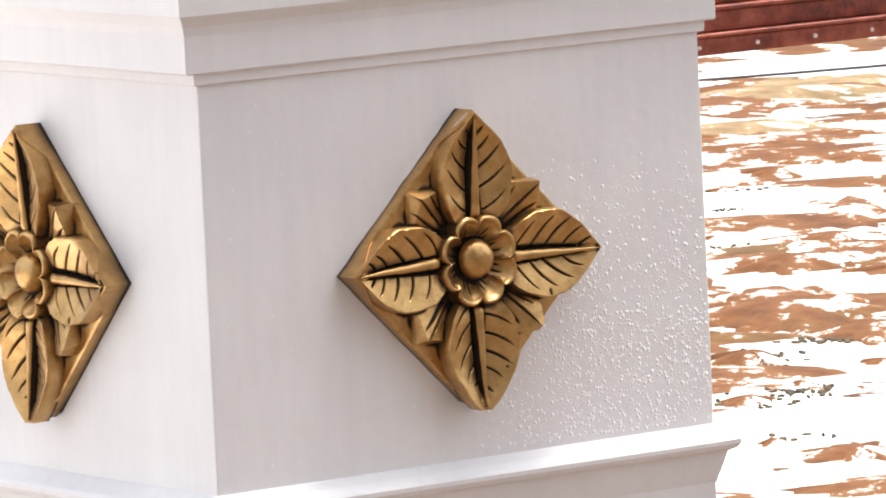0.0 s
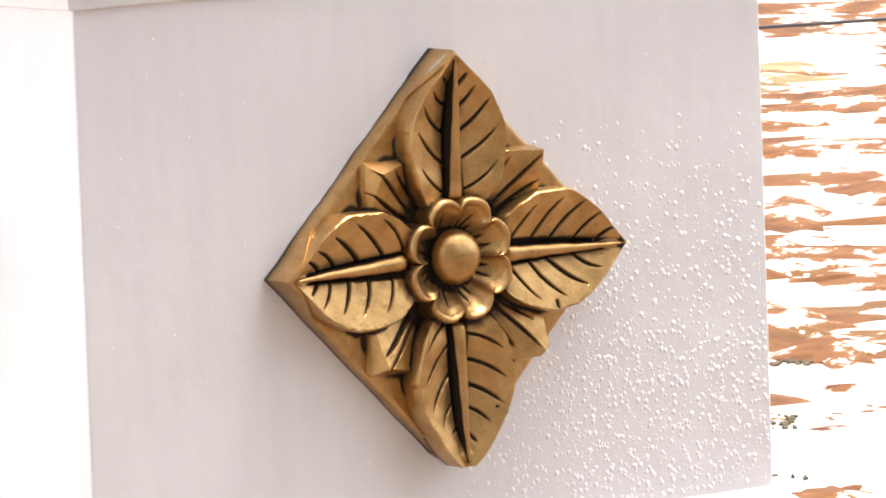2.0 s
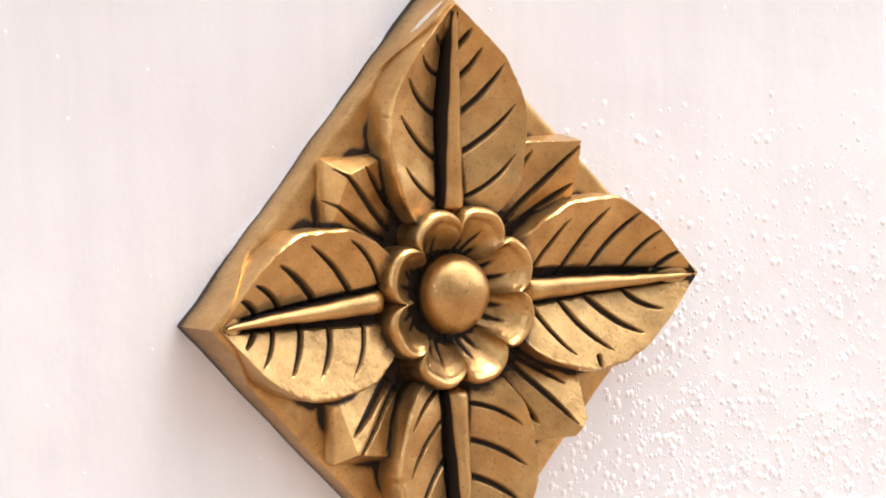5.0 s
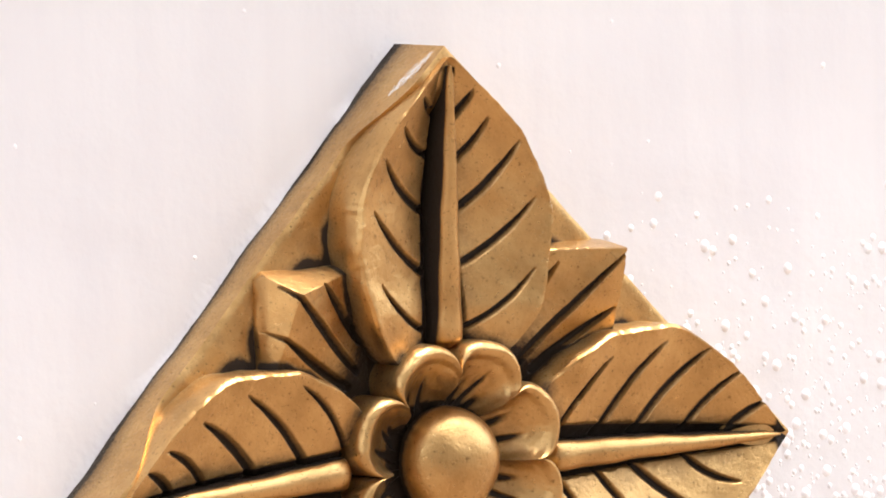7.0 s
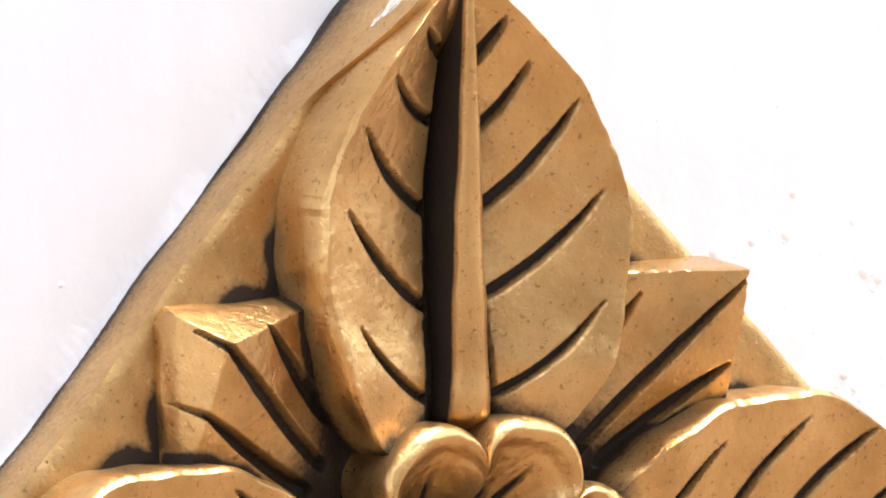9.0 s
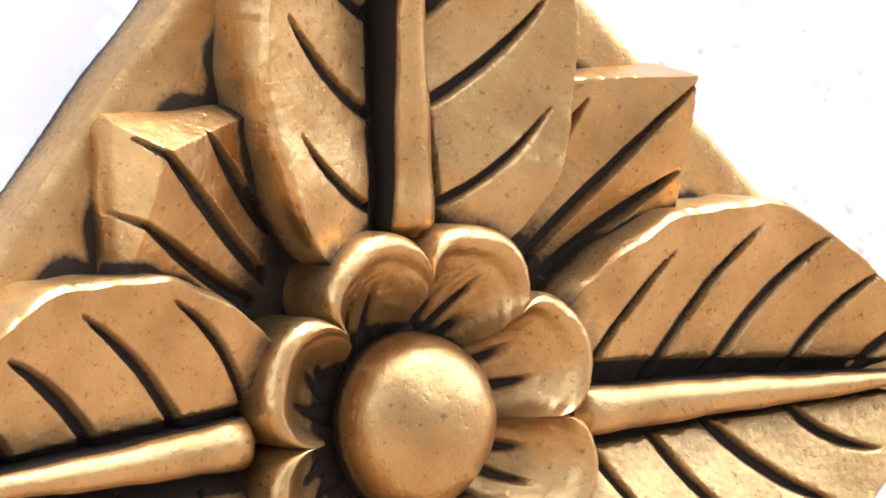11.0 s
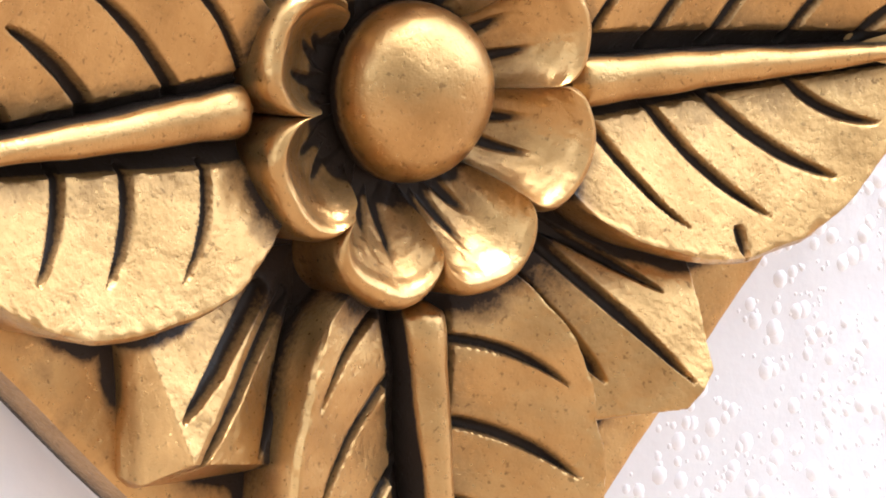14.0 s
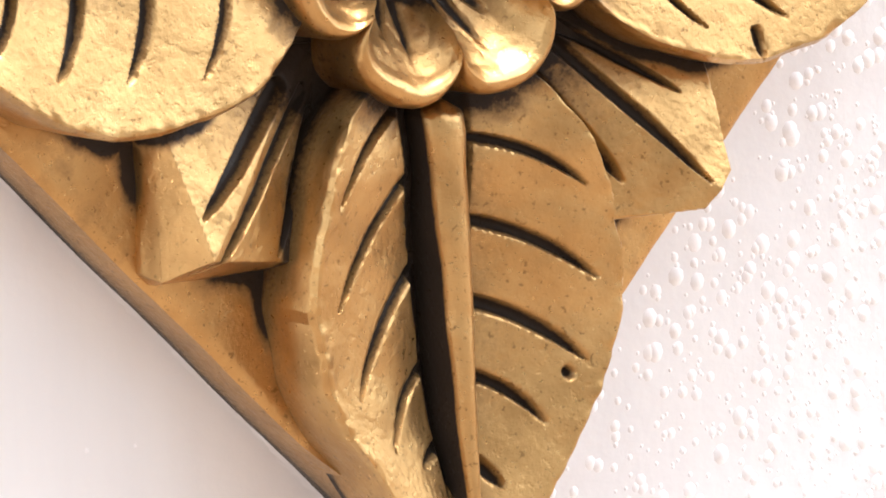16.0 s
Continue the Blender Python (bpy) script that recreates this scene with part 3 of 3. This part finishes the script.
def litter_mesh():
    rng = random.Random(31)
    verts, faces = [], []
    for d, w, hd, hw, count in CLUMPS:
        for k in range(count):
            x, y = yard(d + hd * rng.gauss(0, 0.5), w + hw * rng.gauss(0, 0.5))
            deep, wide, tall = rng.uniform(0.004, 0.020), rng.uniform(0.001, 0.007), rng.uniform(0.0004, 0.0013)
            base, n = len(verts), 9
            verts.append((x, y, 0.0055 + tall))
            for share, up in ((0.7, 0.0052 + tall * 0.7), (1.0, 0.0030)):
                for j in range(n):
                    a = 2 * math.pi * j / n
                    rag = share * rng.uniform(0.55, 1.3)
                    p = Vector((x, y, 0)) + DEEP * (math.cos(a) * deep * rag) + WIDE * (math.sin(a) * wide * rag)
                    verts.append((p.x, p.y, up))
            for j in range(n):
                q = (j + 1) % n
                faces += [(base, base + 1 + j, base + 1 + q), (base + 1 + j, base + 1 + n + j, base + 1 + n + q, base + 1 + q)]
    me = bpy.data.meshes.new("litter")
    me.from_pydata(verts, [], faces)
    return me


tagged(part("litter", litter_mesh(), LITTER, smooth=False), "dark wet leaf litter in clumps on flooded ground", "litter", kind="stuff")

# unseen house wall behind the camera, sized to block that side of the sky
house = tagged(part("wall_house_blocker", box(-10, 1.3, -0.15, 0.15, 0, 9.0), PLASTER, smooth=False), "plain grey rendered house wall, unseen behind the camera, sized to block sky light", "wall", kind="structure")
house.location = (0, -5.3, 0)
# unseen low wall, added to keep the low sky out of the gold's reflections
low_blocker = tagged(part("wall_low_blocker", box(1.305, 9.0, -0.15, 0.15, 0, 2.9), PLASTER, smooth=False), "plain grey rendered low wall, unseen, added to block low sky light", "wall", kind="structure")
low_blocker.location = (0, -5.3, 0)


# ---- the red rail behind the pillar ----
RAIL_Y, RAIL_Z = 0.70, BASE + (0.0412)


def build_red_rail():
    top = thing("red_rail", "red painted moulded rail with pale nail heads on two posts", "railing", at=(0, RAIL_Y, 0))
    z = RAIL_Z
    part("lower_band", box(0.30, 2.9, 0.0, 0.04, z, z + 0.0145, 0.0015), RED, top)
    part("ledge", box(0.30, 2.9, -0.006, 0.045, z + 0.0147, z + 0.0180, 0.001), RED, top)
    part("middle_band", box(0.30, 2.9, 0.004, 0.045, z + 0.0182, z + 0.0355, 0.0015), RED, top)
    part("ledge", box(0.30, 2.9, -0.003, 0.05, z + 0.0357, z + 0.0395, 0.001), RED, top)
    part("upper_band", box(0.30, 2.9, 0.008, 0.05, z + 0.0397, z + 0.12, 0.002), RED, top)
    for x in (0.30, 2.9):
        part("post", box(x - 0.03, x + 0.03, 0.051, 0.11, -0.01, z + 0.12, 0.003), RED, top)
    bm = bmesh.new()
    bmesh.ops.create_uvsphere(bm, u_segments=12, v_segments=8, radius=0.0020)
    head = bpy.data.meshes.new("nail_head")
    bm.to_mesh(head)
    bm.free()
    for k in range(-8, 20):
        part("nail_head", head, STUD, top).location = (0.7466 + 0.0596 * k, -0.0005, z + 0.0068)


build_red_rail()


def tube(points, radius):
    cu = bpy.data.curves.new("cable", "CURVE")
    cu.dimensions, cu.bevel_depth, cu.bevel_resolution = "3D", radius, 3
    sp = cu.splines.new("POLY")
    sp.points.add(len(points) - 1)
    for q, c in zip(sp.points, points):
        q.co = (*c, 1)
    ob = bpy.data.objects.new("cable", cu)
    me = bpy.data.meshes.new_from_object(ob)
    bpy.data.objects.remove(ob)
    return me


sag = [(0.30 + 2.6 * k / 40, RAIL_Y + 0.045, RAIL_Z - 0.006 - 0.03 * (1 - (k / 20 - 1) ** 2)) for k in range(41)]
tagged(part("cable", tube(sag, 0.0012), RUBBER), "thin grey cable slung under the red rail", "cable")


# ---- the pillar ----
XL, XR, BACK = -0.205, 0.207, 0.392
TOP, LOW = 0.1344, -0.1343


def ring_profile(name, profile):
    """A moulding that runs round the pillar: profile of (out on the front and back, out on the sides, height)."""
    bm = bmesh.new()
    last = None
    for oy, ox, z in profile:
        ring = [bm.verts.new(c) for c in ((XL - ox, -oy, z), (XR + ox, -oy, z), (XR + ox, BACK + oy, z), (XL - ox, BACK + oy, z))]
        if last:
            for j in range(4):
                bm.faces.new((last[j], last[(j + 1) % 4], ring[(j + 1) % 4], ring[j]))
        else:
            bm.faces.new(ring[::-1])
        last = ring
    bm.faces.new(last)
    bmesh.ops.recalc_face_normals(bm, faces=bm.faces)
    return bm


pillar = thing("pillar", "square white-painted masonry pillar with moulded bands and a spattered face", "pillar", at=(0, 0, BASE))
part("panel_block", box(XL, XR, 0, BACK, LOW - 0.002, TOP + 0.002, 0.0012, 2), WHITE, pillar, smooth=False)
part("fillet", ring_profile("fillet", [(0.0005, 0.0005, TOP + 0.001), (0.0022, 0.0040, TOP + 0.002), (0.0024, 0.0045, TOP + 0.009), (0.0020, 0.0040, TOP + 0.0095)]), WHITE, pillar, smooth=False)
part("fascia", ring_profile("fascia", [(0.0045, 0.0105, TOP + 0.0090), (0.0052, 0.0120, TOP + 0.0100), (0.0052, 0.0120, TOP + 0.034), (0.0065, 0.0135, TOP + 0.040),
                                       (0.010, 0.017, TOP + 0.046)]), WHITE, pillar, smooth=False)
part("cornice", ring_profile("cornice", [(0.012, 0.019, TOP + 0.0462), (0.013, 0.020, TOP + 0.048), (0.014, 0.021, TOP + 0.075), (0.016, 0.023, TOP + 0.09),
                                         (0.016, 0.023, TOP + 0.10)]), WHITE, pillar, smooth=False)
part("ledge", ring_profile("ledge", [(0.000, 0.000, -0.175), (0.004, 0.005, -0.160), (0.0055, 0.007, -0.1535), (0.010, 0.0115, -0.1515), (0.0120, 0.0135, -0.1485), (0.0122, 0.0137, -0.1455),
                                     (0.0105, 0.0120, -0.1432), (0.006, 0.007, -0.1395), (0.002, 0.002, -0.1355), (0.0004, 0.0004, LOW)]), WHITE, pillar, smooth=False)
part("base_block", box(XL, XR, 0, BACK, -BASE - 0.02, -0.1735, 0.0015, 2), WHITE, pillar, smooth=False)


def bead_mesh():
    """Small hardened drops, thick towards the lower outer corner of the front face."""
    rng = random.Random(5)
    verts, faces = [], []

    def drop(x, z, rad):
        base, tall, spin = len(verts), rad * rng.uniform(0.30, 0.46), rng.uniform(0, 1)
        rings = ((1.0, -0.02), (0.80, 0.30), (0.46, 0.76))
        long = rng.uniform(1.0, 1.12)
        for k, h in rings:
            for j in range(8):
                a = 2 * math.pi * (j + spin) / 8
                verts.append((x + rad * k * math.cos(a), -tall * h, z + rad * k * long * math.sin(a)))
        verts.append((x, -tall, z))
        for i in range(2):
            for j in range(8):
                q = (j + 1) % 8
                faces.append((base + i * 8 + j, base + i * 8 + q, base + i * 8 + 8 + q, base + i * 8 + 8 + j))
        for j in range(8):
            faces.append((base + 16 + j, base + 16 + (j + 1) % 8, base + 24))

    for _ in range(19000):
        x, z = rng.uniform(-0.03, XR - 0.002), rng.uniform(LOW + 0.003, TOP - 0.01)
        if abs(x) + abs(z) < 0.098:
            continue
        want = max(0.0, min(1.0, (x + 0.0) / 0.09)) * max(0.0, min(1.0, (0.065 - z) / 0.14))
        want *= 0.35 + 0.65 * (0.5 + 0.5 * noise.noise((x * 30, z * 30, 3.0)))
        if rng.random() < want:
            drop(x, z, 0.00034 + 0.0013 * rng.random() ** 3.2)
    for _ in range(100):
        x, z = rng.uniform(XL + 0.004, XR - 0.004), rng.uniform(LOW + 0.003, TOP - 0.012)
        if abs(x) + abs(z) > 0.106:
            drop(x, z, rng.uniform(0.0003, 0.0009))
    me = bpy.data.meshes.new("paint_drops")
    me.from_pydata(verts, [], faces)
    return me


tagged(part("paint_drops", bead_mesh(), BEAD, pillar), "hardened glossy white drops spattered over the face", kind="stuff")

def filler_mesh():
    """Rough ridges of filler and paint where the carved plate meets the wall."""
    rng = random.Random(9)
    verts, faces = [], []
    for x0, z0, x1, z1, wide, out in ((-102.6, -0.6, -0.6, 102.6, 5.5, 0.55), (-103.0, 1.0, 1.0, -103.0, 1.6, 0.5)):
        n, across = 220, 9
        nx, nz = (-0.7, 0.7) if z1 > 0 else (-0.7, -0.7)
        base = len(verts)
        for i in range(n):
            t = i / (n - 1)
            w = wide * max(0.25, 0.8 + 0.9 * noise.noise((t * 14, x0, 1.0)) + 0.3 * rng.random())
            h = out * max(0.15, 0.5 + 1.0 * noise.noise((t * 18, z1, 4.0)) + 0.25 * rng.random())
            for j in range(across):
                u = j / (across - 1)
                k = u * w - 0.3
                up = h * (1 - u) ** 2.2 * (0.85 + 0.3 * rng.random()) + 0.25 * (1 - u) * rng.random() - 0.04
                verts.append(((x0 + (x1 - x0) * t + nx * k) / 1000, -up / 1000, (z0 + (z1 - z0) * t + nz * k) / 1000))
        for i in range(n - 1):
            for j in range(across - 1):
                a = base + i * across + j
                faces.append((a, a + 1, a + across + 1, a + across))
    me = bpy.data.meshes.new("filler")
    me.from_pydata(verts, [], faces)
    return me


part("filler", filler_mesh(), WHITE, pillar, "rough white filler round the carved plate")

# ---- the ornaments ----
front = build_ornament()
front.location = (0, -0.0005, BASE)
side = copy_thing(front, Matrix.Translation((XL - 0.0005, 0.1925, BASE)) @ Matrix.Rotation(radians(-90), 4, "Z"))


def smear_mesh():
    """A thin smear of white paint on the worn upper corner of the front plate."""
    verts, faces = [], []
    rng = random.Random(4)
    n, across = 60, 18
    for i in range(n):
        t = i / (n - 1)
        mid, w = -12.6 - 5.0 * t, 0.4 + 1.5 * math.sin(math.pi * t)
        for j in range(across):
            y = mid + (j / (across - 1) - 0.5) * 2 * w
            along = 2.0 + 10.0 * (1 - t) + rng.uniform(-0.1, 0.1)
            verts.append(((-along * 0.98 - 0.25) / 1000, y / 1000, (102.6 - along + 0.25) / 1000))
    for i in range(n - 1):
        for j in range(across - 1):
            edge = abs(j / (across - 2) - 0.5) * 0.9
            if noise.noise((i * 0.13, j * 0.5, 2.0)) + rng.uniform(-0.25, 0.25) > edge - 0.22:
                a = i * across + j
                faces.append((a, a + 1, a + across + 1, a + across))
    me = bpy.data.meshes.new("paint_smear")
    me.from_pydata(verts, [], faces)
    return me


part("paint_smear", smear_mesh(), SMEAR, front, "thin smear of white wall paint")
